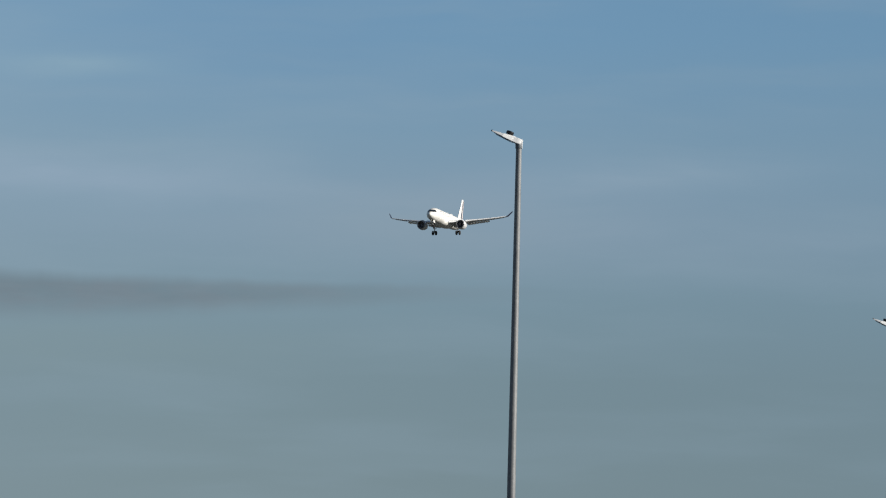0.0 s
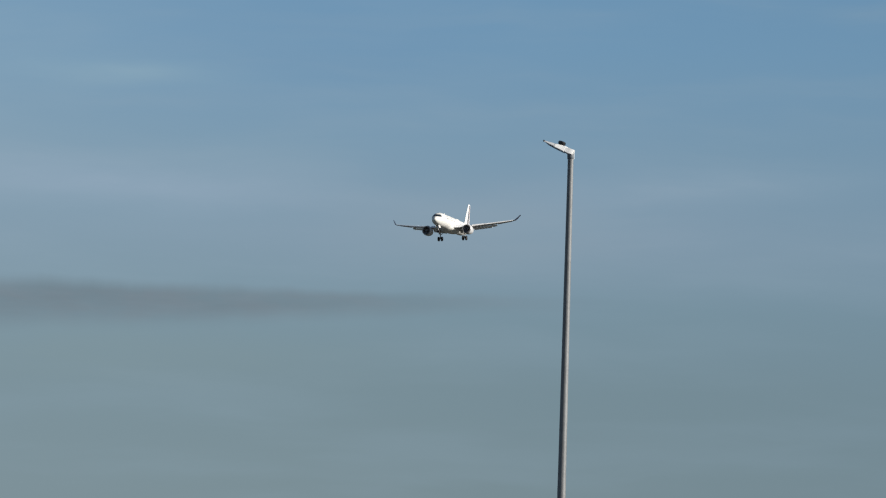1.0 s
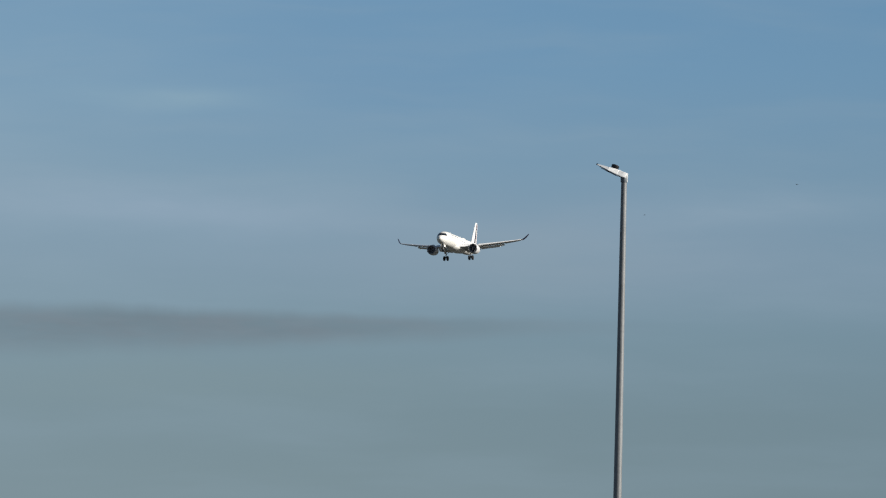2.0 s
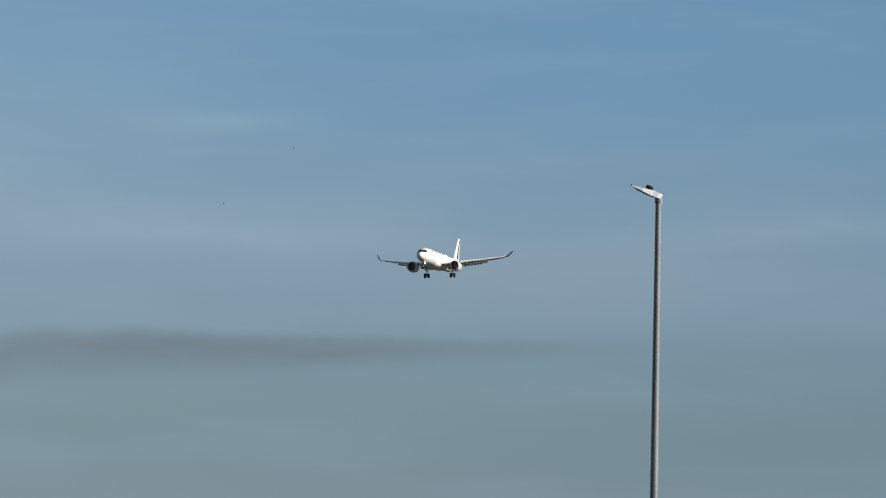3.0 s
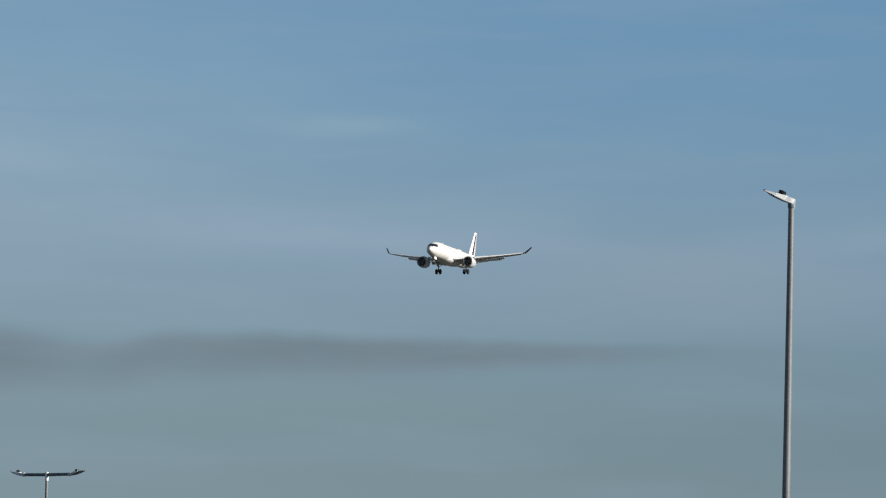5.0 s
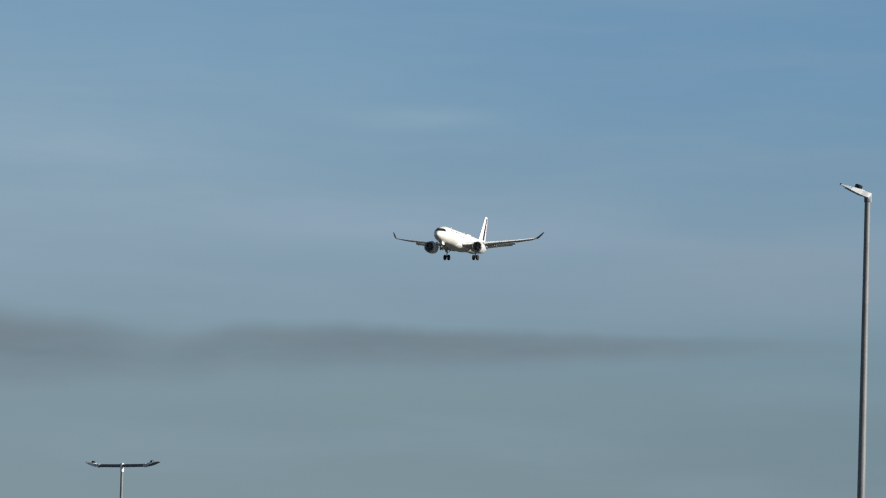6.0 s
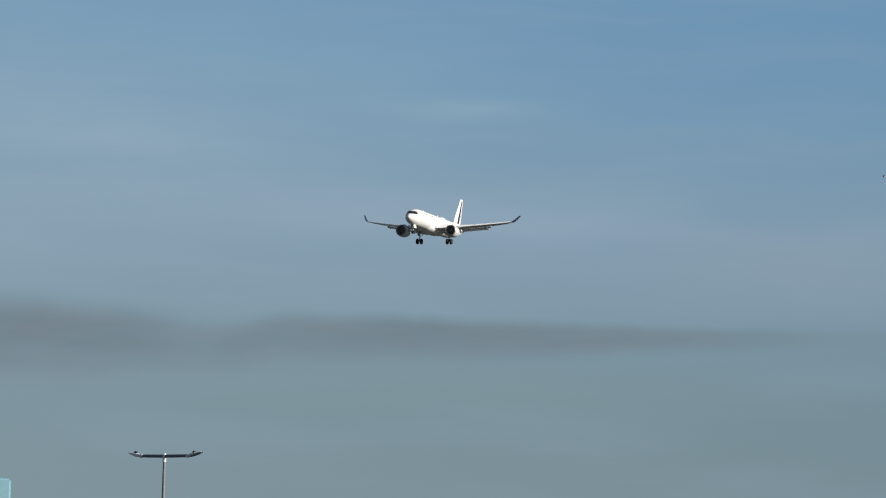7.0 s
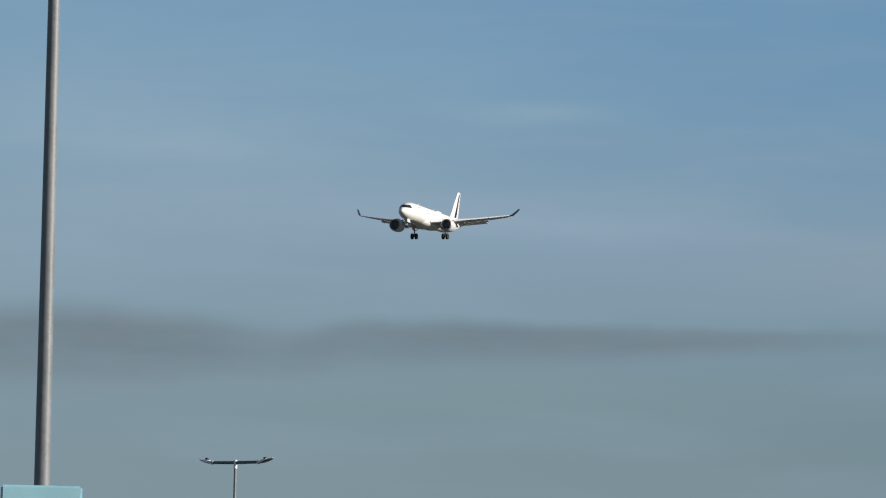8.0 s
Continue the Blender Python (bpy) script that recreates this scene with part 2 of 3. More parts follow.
# ---- ground ----
def build_ground():
    bm = bmesh.new()
    bmesh.ops.create_grid(bm, x_segments=60, y_segments=60, size=4800)
    tagged(part("ground", bm, ground_material(), smooth=False), "flat open ground of worn grass and tarmac", "ground", kind="structure")


build_ground()


# ---- lamp posts ----
POLE_TOP = 10.0


def pole_radius(z):
    return 0.5 * (0.166 - 0.0079 * z)


def lamp_pole(post):
    stops = [0.02, 0.5, 2, 4, 6, 8, 9.2, POLE_TOP - 0.06]
    rings = [[(pole_radius(z) * math.cos(q), pole_radius(z) * math.sin(q), z) for q in [2 * math.pi * i / 24 for i in range(24)]] for z in stops]
    pole = part("pole", loft(rings), POLE, post, "tapered weathered grey steel pole")
    part("access_door", box((0, -0.079, 0.75), (0.085, 0.02, 0.42), bevel=0.006), POLE, pole)
    part("base_plate", box((0, 0, 0.012), (0.42, 0.42, 0.024), bevel=0.005), ZINC, post)
    for sx in (-1, 1):
        for sy in (-1, 1):
            part("bolt", tube((0.16 * sx, 0.16 * sy, 0.024), (0.16 * sx, 0.16 * sy, 0.075), 0.016, sides=6), ZINC, post)


def lamp_head(post, root, turn, tilt=19.0, length=0.445):
    """Flat wedge-shaped luminaire that points along +x before turning: white shell in three fields, dark tray below, photocell on top."""
    m = Matrix.Translation(root) @ pose(0, 0, 0, 0, -tilt, turn)
    k = length / 0.54

    def slab(stations):
        """Shell with a flat top, chamfered shoulders and upright sides."""
        rings = []
        for s, half_w, top, bottom in stations:
            edge = min(0.012, (top - bottom) * 0.25)
            rings.append([m @ Vector((s * k, half_w * cy, z)) for cy, z in
                          ((-0.95, bottom), (-1, bottom + edge), (-0.62, top - edge * 0.5), (-0.45, top), (0.45, top), (0.62, top - edge * 0.5), (1, bottom + edge), (0.95, bottom))])
        return loft(rings)

    heel = ((-0.060, 0.060, 0.034, -0.034), (-0.050, 0.070, 0.038, -0.046), (0.02, 0.084, 0.040, -0.050), (0.105, 0.104, 0.041, -0.041))
    body = ((0.103, 0.110, 0.046, -0.043), (0.20, 0.118, 0.043, -0.034), (0.300, 0.120, 0.038, -0.025))
    front = ((0.298, 0.114, 0.033, -0.022), (0.38, 0.108, 0.030, -0.014), (0.48, 0.090, 0.024, -0.004), (0.54, 0.054, 0.019, 0.001))
    head = part("lamp_head", slab(body), HEAD, post, "white wedge-shaped lamp head")
    part("heel_cover", slab(heel), HEAD_GREY, head, "pale grey heel casting")
    part("front_cover", slab(front), HEAD_GREY, head, "pale grey front cover")
    tray = [(s, w * 0.90, b - 0.001, b - 0.007) for s, w, t, b in heel[2:] + body[1:] + front[1:3]]
    part("tray", slab(tray), CELL, head, "black underside tray")
    lens = [[m @ Vector((s * k, w * c, z)) for c, z in ((-1, z0), (1, z0), (1, z0 - 0.006), (-1, z0 - 0.006))]
            for s, w, z0 in ((0.12, 0.080, -0.0525), (0.30, 0.085, -0.0355), (0.44, 0.070, -0.0195))]
    part("lens", loft(lens), LENS_GLASS, head, "dark glass lens panel")
    up = m.to_3x3() @ Vector((0, 0, 1))
    foot = m @ Vector((0.215 * k, 0, 0.034))
    part("photocell", turned([(0, 0.036), (0.010, 0.040), (0.014, 0.058), (0.052, 0.060), (0.064, 0.050), (0.070, 0.02)], foot, up, 18), CELL, head, "black photocell cap")
    tip = m @ Vector((0.535 * k, 0, 0.013))
    part("end_cap", turned([(0, 0.011), (0.006, 0.014), (0.026, 0.014), (0.031, 0.008)], tip, m.to_3x3() @ Vector((1, 0, 0)), 12), CELL, head, "dark end cap")
    return head


def single_lamp(turn):
    post = new("street_lamp")
    lamp_pole(post)
    lamp_head(post, (0, 0, POLE_TOP + 0.02), turn)
    r = pole_radius(POLE_TOP)
    part("collar", turned([(0, r + 0.003), (0.01, r + 0.009), (0.08, r + 0.010), (0.10, r + 0.003)], (0, 0, POLE_TOP - 0.10), (0, 0, 1), 20), ARM, post, "dark grey collar under the lamp head")
    a = radians(turn + 180)
    part("bracket", box((0.044 * math.cos(a), 0.044 * math.sin(a), POLE_TOP - 0.04), (0.022, 0.036, 0.13), turn=pose(0, 0, 0, 0, 0, turn), bevel=0.008), HEAD, post, "white mounting bracket")
    return tagged(post, "tall grey tapered street lamp with one white head", "street lamp", "car park lamps")


HEAD_TURN = 166.0
lamp = single_lamp(HEAD_TURN)
lamp.matrix_basis = pose(0, 103.3, 0)
copy_thing(lamp, pose(8.50, 152.34, 0))
near_lamp = copy_thing(lamp, pose(-7.968, 57.450, 0))
near_lamp["label"] = "tall grey street lamp carrying a light blue sign"


def double_lamp(place, turn):
    post = new("double_street_lamp")
    lamp_pole(post)
    r = pole_radius(POLE_TOP)
    part("collar", turned([(0, r + 0.004), (0.012, r + 0.014), (0.27, r + 0.014), (0.285, r + 0.004), (0.29, 0.01)], (0, 0, POLE_TOP - 0.24), (0, 0, 1), 20), HEAD, post, "white painted collar")
    a = radians(turn)
    for sign in (1, -1):
        d = Vector((math.cos(a), math.sin(a), 0)) * sign
        part("arm", tube(d * (r + 0.01) + Vector((0, 0, POLE_TOP - 0.04)), d * 1.01 + Vector((0, 0, POLE_TOP - 0.03)), 0.054, 0.050, 14, bevel=0.006), ARM, post, "dark grey horizontal arm")
        part("joint", turned([(0, 0.050), (0.012, 0.064), (0.085, 0.064), (0.10, 0.05)], d * 0.965 + Vector((0, 0, POLE_TOP - 0.03)), d, 14), HEAD_GREY, post)
        lamp_head(post, d * 1.09 + Vector((0, 0, POLE_TOP - 0.015)), turn + (-8 if sign > 0 else 180), 10.0, 0.57)
    post.matrix_basis = pose(*place)
    return tagged(post, "thin grey street lamp with two arms and heads", "street lamp", "car park lamps")


double_lamp((-23.70, 215.93, 0), 143.0)


# ---- sign on the near lamp ----
def tablet(x, y, top, width, height):
    """Flat upright tablet with a round head, 8 mm thick."""
    r = width / 2
    outline = [(r * math.cos(radians(q)), top - r + r * math.sin(radians(q))) for q in range(0, 181, 12)] + [(-r, top - height), (r, top - height)]
    return loft([[(x + px, y + dy, pz) for px, pz in outline] for dy in (0.004, -0.004)])


def blue_sign(place, turn):
    sign = new("information_sign")
    w, h, top = 0.695, 0.95, 3.595
    part("board", box((0, 0, top - h / 2), (w, 0.05, h), bevel=0.016), SIGN_BLUE, sign, "light blue painted board")
    for x in (0.157, -0.117):
        part("yellow_mark", tablet(x, -0.0255, top - 0.130, 0.095, 0.24), SIGN_YELLOW, sign, "yellow printed mark")
    for z in (top - 0.25, top - h + 0.2):
        part("clamp", turned([(0, pole_radius(3.3) + 0.002), (0.0, pole_radius(3.3) + 0.012), (0.04, pole_radius(3.3) + 0.012), (0.04, pole_radius(3.3) + 0.002)],
                             (0, 0.11, z), (0, 0, 1), 20, caps=False), ZINC, sign)
        part("bracket", box((0, 0.034, z + 0.02), (0.12, 0.03, 0.04), bevel=0.004), ZINC, sign)
    sign.matrix_basis = pose(*place, 0, 0, turn)
    return tagged(sign, "light blue sign board with yellow marks on lamp post", "sign")


sign_turn = 8.0
near_lamp_place = Vector((-7.968, 57.450, 0))
blue_sign(near_lamp_place - pose(0, 0, 0, 0, 0, sign_turn).to_3x3() @ Vector((0, 0.11, 0)), sign_turn)


# ---- airliner: x forwards, y to its left, z up, origin 19 m behind the nose ----
NOSE_X, TAIL_X, RAD_W, RAD_H = 19.0, -19.5, 1.76, 1.86


def hull(x):
    """Half width, half height and centre height of the fuselage at x."""
    s = NOSE_X - x
    if s < 6.0:
        g = max(0.0, 1 - (1 - s / 6.0) ** 2.25) ** 0.62
        return RAD_W * g, RAD_H * g, -0.42 * (1 - s / 6.0) ** 2
    if x < -7.0:
        k = (-7.0 - x) / (-7.0 - TAIL_X)
        g = 1 - 0.86 * k ** 1.55
        return RAD_W * g, RAD_H * g, 1.12 * k ** 1.5
    return RAD_W, RAD_H, 0.0


def skin(x, angle, out=0.0):
    """Point of the fuselage's skin; angle in degrees from the top towards its left side."""
    w, h, c = hull(x)
    q = radians(angle)
    return Vector((x, (w + out) * math.sin(q), c + (h + out) * math.cos(q)))


def skin_patch(x_from, x_to, a0, a1, out, nx=8, na=10, thick=0.012):
    """Thin raised plate that follows the skin; x_from and x_to may depend on the angle."""
    rows_top, rows_low = [], []
    for i in range(na + 1):
        a = a0 + (a1 - a0) * i / na
        xa, xb = (x_from(a), x_to(a)) if callable(x_from) else (x_from, x_to)
        rows_top.append([skin(xa + (xb - xa) * j / nx, a, out) for j in range(nx + 1)])
        rows_low.append([skin(xa + (xb - xa) * j / nx, a, out - thick) for j in range(nx + 1)])
    rings = [top + low[::-1] for top, low in zip(rows_top, rows_low)]
    return loft(rings)


def foil(count=9):
    """Closed outline of an aerofoil of unit chord: (distance from the leading edge, half thickness factor)."""
    xs = [0.5 * (1 - math.cos(math.pi * i / count)) for i in range(count + 1)]
    half = lambda x: 5 * (0.2969 * math.sqrt(x) - 0.126 * x - 0.3516 * x * x + 0.2843 * x ** 3 - 0.1036 * x ** 4)
    upper = [(x, half(x) + 0.002) for x in xs]
    lower = [(x, -0.75 * half(x) - 0.002) for x in xs[::-1]]
    return upper + lower


def blade(stations, side=1):
    """Wing-like body through stations (x of leading edge, y, z, chord, thickness, cant, twist) in metres and degrees."""
    rings = []
    for x, y, z, chord, thickness, cant, twist in stations:
        c, s = math.cos(radians(cant)), math.sin(radians(cant))
        ring = []
        for fx, ft in foil():
            t = ft * thickness * chord - fx * chord * math.sin(radians(twist))
            ring.append(Vector((x - fx * chord * math.cos(radians(twist)), side * (y - t * s), z + t * c)))
        rings.append(ring)
    return loft(rings)


def span_at(stations, y):
    for s0, s1 in zip(stations, stations[1:]):
        if s0[1] <= y <= s1[1]:
            k = (y - s0[1]) / (s1[1] - s0[1])
            return [p + (q - p) * k for p, q in zip(s0, s1)]
    return list(stations[-1])


WING = [
    (6.6, 1.2, -1.22, 7.0, 0.14, 0, 2.5),
    (5.9, 2.4, -1.10, 6.2, 0.13, 4, 2.2),
    (3.9, 5.6, -0.72, 4.5, 0.12, 6, 1.8),
    (1.6, 10.0, -0.08, 3.1, 0.12, 8, 1.2),
    (-0.3, 13.6, 0.50, 2.25, 0.125, 10, 0.8),
    (-1.75, 16.3, 1.02, 1.62, 0.13, 14, 0.6),
]
WINGLET = [
    (-1.75, 16.3, 1.02, 1.62, 0.10, 14, 0),
    (-1.86, 16.47, 1.10, 1.60, 0.11, 34, 0),
    (-2.06, 16.70, 1.30, 1.55, 0.11, 50, 0),
    (-2.75, 17.12, 1.88, 1.32, 0.105, 54, 0),
    (-3.40, 17.52, 2.47, 1.04, 0.10, 56, 0),
    (-3.60, 17.60, 2.60, 0.82, 0.07, 56, 0),
]


def wing(plane, side):
    ob = part("wing", blade(WING, side), WING_GREY, plane, "grey wing with pale slats and lowered flaps")
    part("winglet", blade(WINGLET, side), NAVY, ob, "dark navy blended winglet")
    # drooped slats ahead of the leading edge
    for y0, y1 in ((2.0, 4.9), (6.2, 9.2), (9.3, 12.4), (12.5, 16.1)):
        rings = []
        for y in (y0, (y0 + y1) / 2, y1):
            x, yy, z, chord, thickness, cant, twist = span_at(WING, y)
            droop = radians(5)
            ring = []
            for fx, ft in [p for p in foil(16) if p[0] < 0.15]:
                px, pz = -fx * chord, ft * thickness * chord * (1.6 if ft > 0 else 1.0)
                qx = px * math.cos(droop) + pz * math.sin(droop)
                qz = -px * math.sin(droop) + pz * math.cos(droop)
                ring.append(Vector((x + 0.05 * chord + qx, side * (yy - qz * math.sin(radians(cant))), z - 0.020 * chord + qz * math.cos(radians(cant)))))
            rings.append(ring)
        part("slat", loft(rings), SLAT, ob, "drooped pale grey slat")
    # lowered flaps behind and under the trailing edge
    for y0, y1, chord in ((1.9, 5.5, 1.25), (5.75, 11.6, 0.95)):
        st = []
        for y in (y0, (y0 + y1) / 2, y1):
            x, yy, z, c, thickness, cant, twist = span_at(WING, y)
            tx, tz = x - c * 0.92, z - c * 0.92 * math.sin(radians(twist)) - 0.10
            st.append((tx, yy, tz, chord * (1.0 - 0.25 * (y - y0) / 10), 0.13, cant, 26.0))
        part("flap", blade(st, side), SLAT, ob, "lowered pale grey flap")
    st = []
    for y in (11.9, 15.4):
        x, yy, z, c, thickness, cant, twist = span_at(WING, y)
        st.append((x - c * 0.86, yy, z - c * 0.86 * math.sin(radians(twist)) - 0.01, c * 0.22, 0.12, cant, 8.0))
    part("aileron", blade(st, side), WING_GREY, ob)
    for y, length in ((4.0, 3.0), (7.6, 2.6), (10.9, 2.2)):
        x, yy, z, c, thickness, cant, twist = span_at(WING, y)
        o = (x - c * 0.55, side * yy, z - 0.16)
        profile = [(0, 0.02), (0.12 * length, 0.13), (0.35 * length, 0.2), (0.65 * length, 0.17), (0.92 * length, 0.06), (length, 0.015)]
        part("flap_track_fairing", turned(profile, o, (-1, 0, -0.22), 14), WHITE, ob)


def engine(plane, side):
    o = Vector((6.9, side * 5.56, -1.85))
    back = Vector((-1, 0, -0.03))
    outer = [(0.0, 1.06), (0.05, 1.15), (0.3, 1.235), (1.0, 1.29), (2.0, 1.27), (3.0, 1.12), (3.7, 0.95), (3.72, 0.90), (3.0, 0.98), (1.1, 0.92), (0.5, 0.92), (0.12, 0.97), (0.0, 1.06)]
    ob = part("engine", turned(outer, o, back, 36, caps=False), NACELLE, plane, "white engine nacelle with dark intake")
    part("intake_lip", turned([(0.10, 1.188), (0.02, 1.125), (-0.025, 1.06), (0.0, 0.98), (0.13, 0.90), (0.14, 0.99), (0.03, 1.05), (0.11, 1.15)], o, back, 36, caps=False), EDGE_METAL, ob, "dull metal intake lip")
    part("intake_duct", turned([(0.14, 0.90), (0.5, 0.885), (1.0, 0.90)], o, back, 30, caps=False), DUCT, ob)
    bm = bmesh.new()
    for i in range(18):
        q = 2 * math.pi * i / 18
        rad = Vector((0, math.cos(q), math.sin(q)))
        tan = Vector((0, -math.sin(q), math.cos(q)))
        c = o + back * 0.95
        rings = []
        for r, w, sweep in ((0.24, 0.07, 0.05), (0.55, 0.12, 0.09), (0.90, 0.16, 0.14)):
            p = c + rad * r
            f = Vector((1, 0, 0)) * sweep
            rings.append([p + tan * w + f, p - tan * w - f, p - tan * w - f + Vector((-0.015, 0, 0)), p + tan * w + f + Vector((-0.015, 0, 0))])
        loft(rings, bm=bm)
    part("fan", bm, FAN, ob, "dark metal fan blades")
    part("fan_backing", turned([(0, 0.905), (0.03, 0.905)], o + back * 1.12, back, 30), FAN, ob)
    part("spinner", turned([(0.55, 0.01), (0.62, 0.09), (0.78, 0.19), (1.0, 0.26)], o, back, 20), FAN, ob)
    part("exhaust_cowl", turned([(2.6, 0.80), (3.6, 0.72), (4.5, 0.52), (4.5, 0.48), (3.6, 0.6)], o, back, 28, caps=False), EXHAUST, ob)
    part("exhaust_cone", turned([(3.7, 0.42), (4.5, 0.34), (5.2, 0.05)], o, back, 20), EXHAUST, ob)
    rings = []
    for x, z0, z1, w in ((6.0, -0.70, -0.58, 0.04), (5.2, -0.95, -0.40, 0.18), (4.2, -1.1, -0.42, 0.22), (2.6, -1.4, -0.6, 0.2), (1.0, -1.1, -0.8, 0.05)):
        y = side * 5.56
        rings.append([(x, y - w, z0), (x, y + w, z0), (x, y + w * 0.8, z1), (x, y - w * 0.8, z1)])
    part("pylon", loft(rings), NACELLE, plane)


def gear_wheel(leg, centre, r, w):
    tyre = part("wheel", turned([(-w, r * 0.62), (-w, r * 0.86), (-w * 0.8, r * 0.96), (-w * 0.4, r), (w * 0.4, r), (w * 0.8, r * 0.96), (w, r * 0.86), (w, r * 0.62)], centre, (0, 1, 0), 26), RUBBER, leg, "black rubber tyre")
    return tyre


def main_gear(plane, side):
    x, y = 0.7, side * 3.36
    leg = part("main_gear", tube((x, y * 0.98, -1.0), (x, y, -3.45), 0.15, 0.12, 14, bevel=0.02), STRUT, plane, "grey main landing gear leg")
    part("axle", tube((x, y - 0.62, -3.58), (x, y + 0.62, -3.58), 0.09, sides=12), STRUT, leg)
    for off in (-0.44, 0.44):
        gear_wheel(leg, (x, y + off, -3.58), 0.62, 0.22)
    part("side_brace", tube((x, y * 0.55, -1.5), (x, y, -2.6), 0.07, sides=10), STRUT, leg)
    part("drag_link", tube((x - 0.1, y, -2.6), (x - 0.35, y, -3.4), 0.05, sides=10), STRUT, leg)
    part("gear_door", box((x, y + side * 0.34, -1.75), (1.3, 0.05, 1.25), turn=pose(0, 0, 0, -8 * side), bevel=0.02), WHITE, leg, "white gear door")


def nose_gear(plane):
    x = 15.1
    leg = part("nose_gear", tube((x + 0.15, 0, -1.4), (x, 0, -3.2), 0.10, 0.08, 12, bevel=0.015), STRUT, plane, "grey nose landing gear leg")
    part("axle", tube((x, -0.3, -3.25), (x, 0.3, -3.25), 0.06, sides=10), STRUT, leg)
    for off in (-0.23, 0.23):
        gear_wheel(leg, (x, off, -3.25), 0.36, 0.11)
    for s in (-1, 1):
        part("gear_door", box((x + 0.3, s * 0.42, -2.05), (1.7, 0.04, 0.62), turn=pose(0, 0, 0, 10 * s), bevel=0.015), WHITE, leg, "white gear door")
        part("landing_light", turned([(0, 0.06), (0.08, 0.10), (0.1, 0.085)], (x + 0.1, s * 0.16, -2.3), (1, 0, 0), 14), RIM, leg)


FIN = [
    (-10.0, 0.9, 6.6), (-11.7, 1.9, 4.9), (-13.4, 4.0, 3.7), (-15.0, 6.0, 2.6), (-15.95, 7.25, 1.95), (-16.35, 7.56, 1.35),
]


def fin_half(z, part_chord):
    """Half thickness of the fin at a height and share of its chord."""
    x, chord = fin_at(z)
    best = min(foil(40)[:41], key=lambda p: abs(p[0] - part_chord))
    return best[1] * 0.10 * chord


def fin_at(z):
    for (x0, z0, c0), (x1, z1, c1) in zip(FIN, FIN[1:]):
        if z0 <= z <= z1:
            k = (z - z0) / (z1 - z0)
            return x0 + (x1 - x0) * k, c0 + (c1 - c0) * k
    return FIN[-1][0], FIN[-1][2]


def tail(plane):
    rings = []
    for x, z, chord in FIN:
        ring = []
        for fx, ft in foil():
            ft = ft if ft > 0 else ft / 0.75
            ring.append(Vector((x - fx * chord, ft * 0.10 * chord, z)))
        rings.append(ring)
    fin = part("vertical_fin", loft(rings), WHITE, plane, "white tail fin with blue and red stripes")
    for s in (1, -1):
        for a0, a1, material, label in ((0.40, 0.74, NAVY, "dark blue stripe"), (0.92, 0.955, RED, "red stripe")):
            rings = []
            for i in range(15):
                z = 2.0 + 5.2 * i / 14
                x, chord = fin_at(z)
                t0, t1 = fin_half(z, a0), fin_half(z, a1)
                rings.append([(x - a0 * chord, s * (t0 + 0.012), z), (x - a1 * chord, s * (t1 + 0.012), z), (x - a1 * chord, s * (t1 - 0.02), z), (x - a0 * chord, s * (t0 - 0.02), z)])
            part("stripe", loft(rings), material, fin, label)
        st = [(-14.3, 0.5, 0.85, 3.9, 0.10, 4, -2), (-16.0, 3.3, 1.12, 2.75, 0.10, 5, -2), (-17.55, 6.05, 1.40, 1.55, 0.10, 6, -2)]
        plane_tail = part("tailplane", blade(st, s), WHITE, plane, "white horizontal tailplane")
        st2 = [(x - c * 0.72, y, z - 0.01, c * 0.34, 0.11, k, 3.0) for x, y, z, c, th, k, tw in [span_at(st, 1.3), span_at(st, 5.8)]]
        part("elevator", blade(st2, s), WING_GREY, plane_tail)
    rings = []
    for z in (2.2, 4.8, 7.0):
        x, chord = fin_at(z)
        rings.append([(x - chord * 0.97, 0.035, z), (x - chord * 1.03, 0.012, z), (x - chord * 1.03, -0.012, z), (x - chord * 0.97, -0.035, z)])
    part("rudder_edge", loft(rings), WHITE, fin)


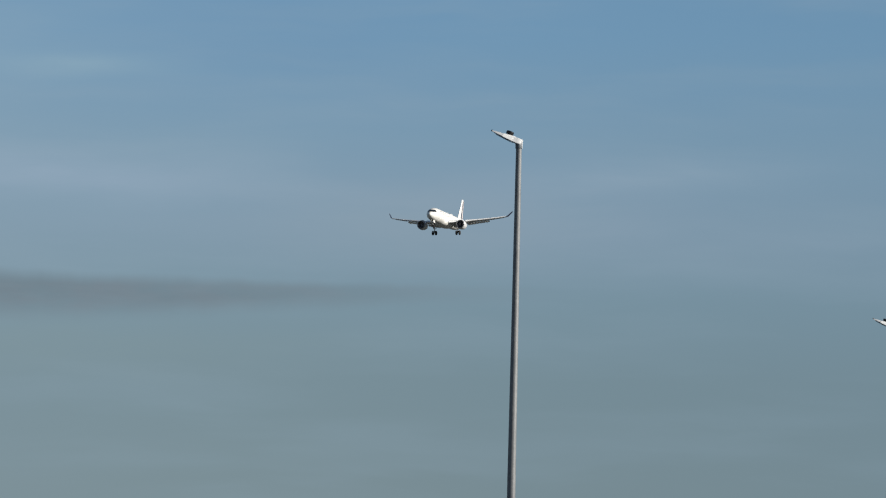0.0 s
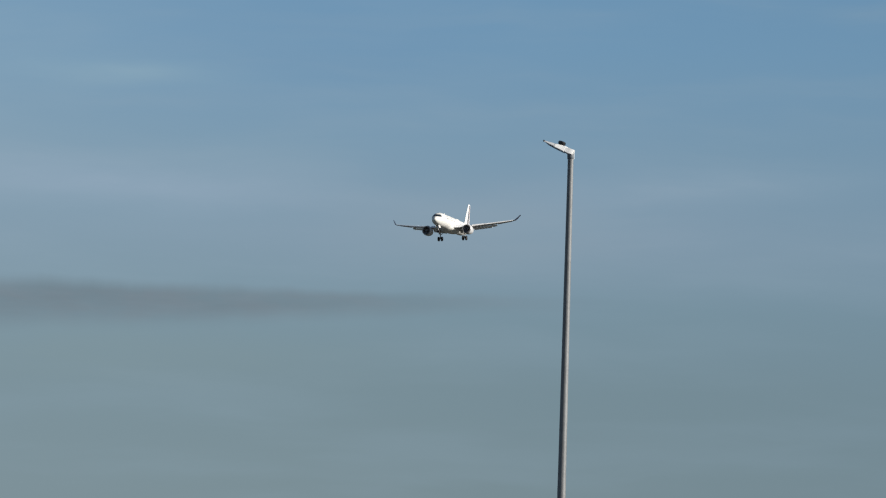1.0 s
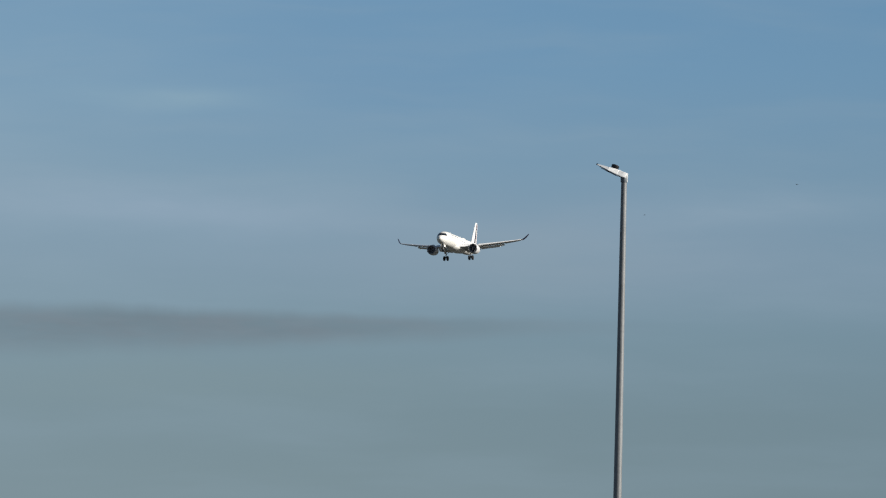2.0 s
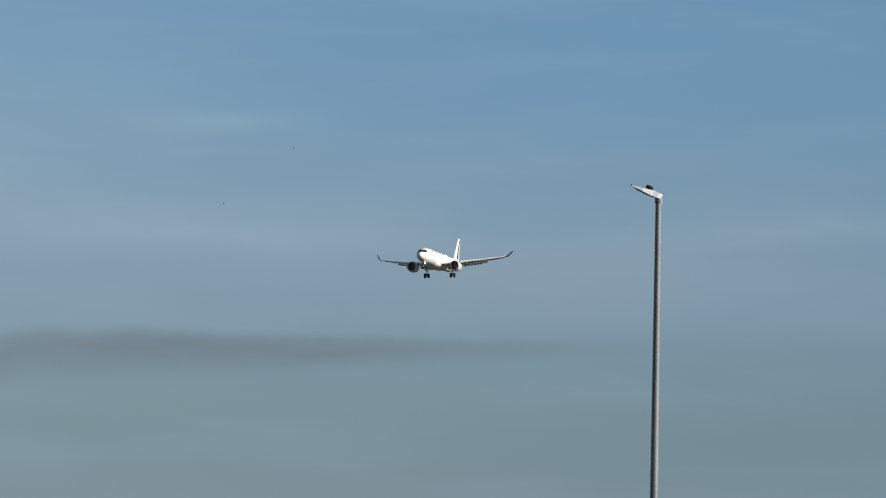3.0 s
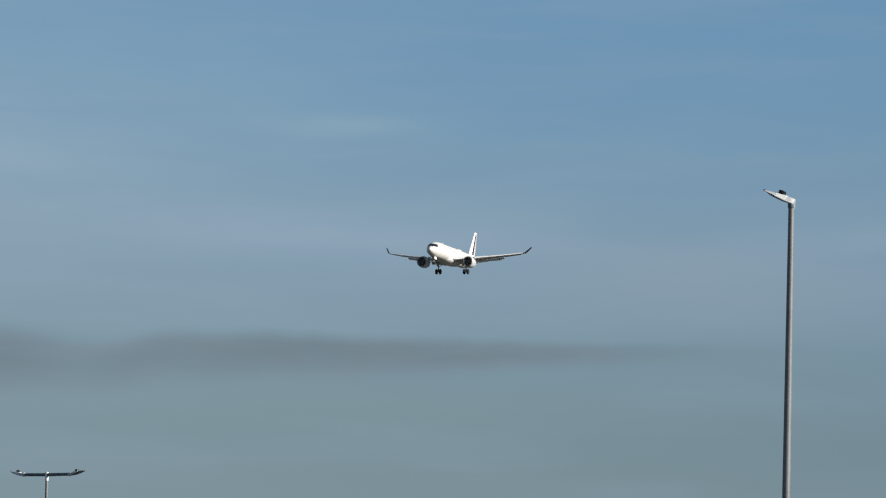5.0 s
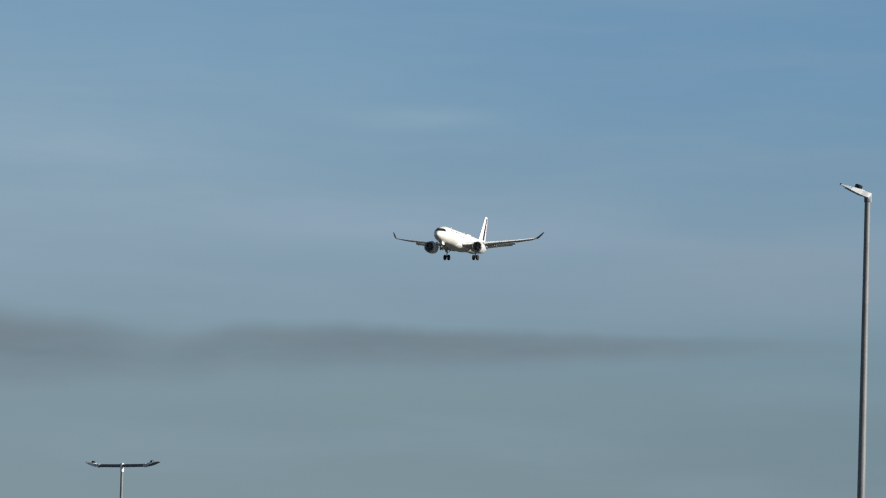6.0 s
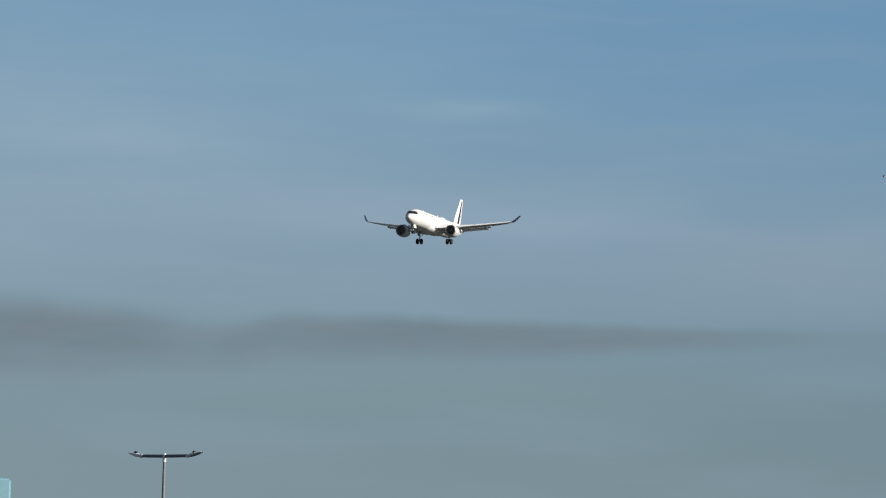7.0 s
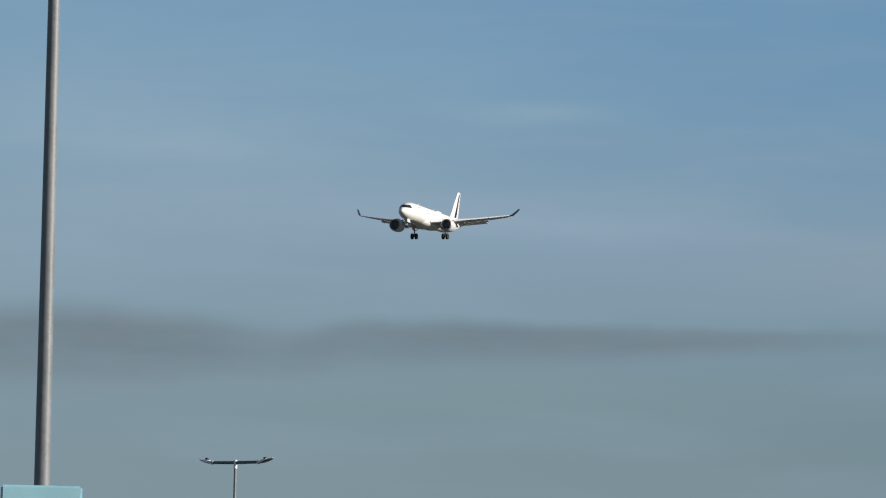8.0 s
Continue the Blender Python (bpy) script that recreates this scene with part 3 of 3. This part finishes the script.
def airliner():
    plane = new("airliner")
    xs = [NOSE_X - 0.002, NOSE_X - 0.04, NOSE_X - 0.12, NOSE_X - 0.3, NOSE_X - 0.6, 18.0, 17.5, 17, 16.4, 15.8, 15.2, 14.5, 13.8, 13, 10, 6, 2, -2, -5, -7, -8.5, -10, -11.5, -13, -14.5, -16, -17.5, -18.6, -19.2, TAIL_X]
    hull_ob = part("fuselage", loft([[skin(x, 360 * i / 48) for i in range(48)] for x in xs]), WHITE, plane, "white fuselage with black cockpit surround")
    # black surround of the cockpit windows: a level band round the nose
    def at_height(a, z):
        """x at which the skin at this angle reaches the height z."""
        lo, hi = 16.35, NOSE_X - 0.01
        if skin(lo, a).z < z:
            return lo
        for _ in range(30):
            mid = (lo + hi) / 2
            lo, hi = (lo, mid) if skin(mid, a).z < z else (mid, hi)
        return lo

    band = lambda z: (lambda a: at_height(a, z))
    part("cockpit_mask", skin_patch(band(0.36), band(1.04), -68, 68, 0.012, 10, 36), BLACK_MASK, hull_ob, "black paint round the windscreen")
    for a0, a1 in ((-62, -44), (-40, -3), (3, 40), (44, 62)):
        part("windscreen", skin_patch(band(0.48), band(0.94), a0, a1, 0.024, 5, 8), COCKPIT_GLASS, hull_ob, "dark cockpit window")
    # plain coloured shapes of the airline's mark on both sides
    for s in (1, -1):
        x = 13.0
        for i in range(8):
            if i != 3:
                part("mark", skin_patch(x, x - 0.42, s * 53, s * 59, 0.011, 2, 3), NAVY, hull_ob, "navy block of the airline mark")
            x -= 0.86
        for door_x in (15.0, -12.6):
            part("cabin_door", skin_patch(door_x + 0.42, door_x - 0.42, s * 55, s * 104, 0.010, 3, 8), WHITE, hull_ob)
        for i in range(34):
            wx = 12.8 - i * 0.73
            part("cabin_window", skin_patch(wx + 0.10, wx - 0.10, s * 72.5, s * 80.5, 0.010, 1, 2), COCKPIT_GLASS, hull_ob)
    part("antenna_dome", loft([[(x, 0.55 * g * math.sin(radians(30 * i)), 1.74 + (0.42 * g * max(0.0, math.cos(radians(30 * i)))) - (0.12 if math.cos(radians(30 * i)) < -0.01 else 0)) for i in range(12)]
                               for x, g in ((-2.0, 0.1), (-2.4, 0.6), (-3.2, 1.0), (-4.6, 0.95), (-5.6, 0.6), (-6.2, 0.1))]), WHITE, plane, "white antenna dome on the roof")
    rings = []
    for x, w, d in ((8.6, 0.5, 0.05), (7.6, 1.35, 0.28), (6.2, 2.0, 0.45), (3.5, 2.2, 0.52), (0.5, 2.1, 0.5), (-2.5, 1.6, 0.32), (-4.8, 0.7, 0.05)):
        rings.append([(x, w * math.cos(radians(q)), -1.15 + (0.35 + 0.4 * (d / 0.52)) * math.sin(radians(q)) - d * max(0.0, -math.sin(radians(q)))) for q in range(0, 360, 15)])
    part("belly_fairing", loft(rings), WHITE, plane, "white wing root fairing")
    part("auxiliary_exhaust", turned([(0, 0.25), (0.35, 0.2), (0.36, 0.15)], (TAIL_X + 0.05, 0, 1.12), (-1, 0, 0.05), 16), EXHAUST, plane)
    for x, z in ((9.0, 1.86), (-0.5, 1.86)):
        part("blade_antenna", loft([[(x, 0.02, z - 0.05), (x, -0.02, z - 0.05), (x - 0.4, -0.02, z - 0.05), (x - 0.4, 0.02, z - 0.05)],
                                    [(x - 0.22, 0.01, z + 0.38), (x - 0.22, -0.01, z + 0.38), (x - 0.42, -0.01, z + 0.38), (x - 0.42, 0.01, z + 0.38)]]), WHITE, plane, smooth=False)
    for side in (1, -1):
        wing(plane, side)
        engine(plane, side)
        main_gear(plane, side)
    nose_gear(plane)
    tail(plane)
    return tagged(plane, "white twin-engine jet airliner, landing gear and flaps down", "airplane")


plane = airliner()


# ---- two small birds ----
def bird(label):
    ob = new("bird")
    part("body", turned([(-0.10, 0.006), (-0.07, 0.02), (-0.02, 0.034), (0.03, 0.03), (0.06, 0.02), (0.075, 0.022), (0.09, 0.016), (0.11, 0.003)], (0, 0, 0), (1, 0, 0), 12), FEATHER, ob)
    for s in (1, -1):
        st = [(0.035, 0.02, 0.01, 0.075, 0.10, 0, 0), (0.045, 0.07, 0.035, 0.06, 0.08, 0, 0), (0.01, 0.13, 0.03, 0.03, 0.08, 0, 0), (-0.04, 0.165, 0.02, 0.008, 0.1, 0, 0)]
        part("wing", blade(st, s), FEATHER, ob)
    part("tail", loft([[(-0.07, 0.012, 0.004), (-0.07, -0.012, 0.004), (-0.07, -0.012, -0.004), (-0.07, 0.012, -0.004)],
                       [(-0.16, 0.032, 0.002), (-0.16, -0.032, 0.002), (-0.16, -0.032, -0.002), (-0.16, 0.032, -0.002)]]), FEATHER, ob)
    ob.scale = (0.52, 0.52, 0.52)
    return tagged(ob, label, "bird", "birds in flight")


bird_high = bird("small dark bird in level flight with spread wings")
bird_low = bird("small dark bird in level flight with spread wings")


# ---- what moves ----
START, END = Vector((-19.30, 1862.25, 130.93)), Vector((-112.77, 1379.87, 105.18))
NOSE_TURN, NOSE_UP = -104.26, 2.17
# seconds, bank in degrees, sway sideways and upwards in metres
BANK = [(0, 1.25, -0.07, 0.07), (0.5, 2.23, 0.01, 0.18), (1, 2.78, 0.06, 0.05), (1.5, 2.44, 0.23, 0.08), (2.25, 2.10, 0.25, 0.08), (3, 1.47, 0.24, 0.07), (3.5, 0.64, 0.06, -0.06), (4, 0.23, -0.11, -0.20), (4.5, 0.18, -0.34, -0.44), (5.25, 0.17, -0.45, -0.36), (6, 0.18, -0.49, -0.21), (6.5, 0.20, -0.37, -0.04), (7, 0.13, -0.14, -0.07), (7.5, -0.09, 0.27, 0.06), (8, -0.22, 0.63, 0.52)]


def motions():
    rows = []
    for t, lean, sway, heave in BANK:
        p = START.lerp(END, t / 8.0) + Vector((sway, 0, heave))
        rows.append((t, pose(*p, lean, -NOSE_UP, NOSE_TURN)))
    walk(plane, rows)
    walk(bird_high, [(t, pose(*p, 0, 0, 178)) for t, p in (
        (0.0, (62.00, 341.00, 26.00)),
        (1.7, (17.00, 339.50, 28.30)),
        (2.6, (-8.40, 338.70, 30.30)),
        (3.0, (-18.37, 338.32, 31.31)),
        (3.1, (-19.91, 338.24, 31.67)),
        (3.3, (-23.90, 338.04, 32.47)),
        (3.5, (-27.16, 337.84, 33.53)),
        (3.8, (-30.80, 337.53, 35.40)),
        (4.2, (-37.35, 336.99, 38.02)),
        (8.0, (-123.15, 328.68, 50.27)))])
    walk(bird_low, [(t, pose(*p, 0, 0, 175)) for t, p in (
        (0.0, (72.47, 379.52, 33.81)),
        (2.6, (-15.78, 378.64, 29.98)),
        (3.1, (-25.77, 378.14, 32.24)),
        (3.3, (-27.31, 378.01, 33.14)),
        (3.5, (-28.91, 377.92, 33.44)),
        (3.8, (-34.65, 377.55, 35.06)),
        (4.1, (-41.82, 377.07, 36.96)),
        (8.0, (-150.11, 367.28, 43.06)))])


motions()
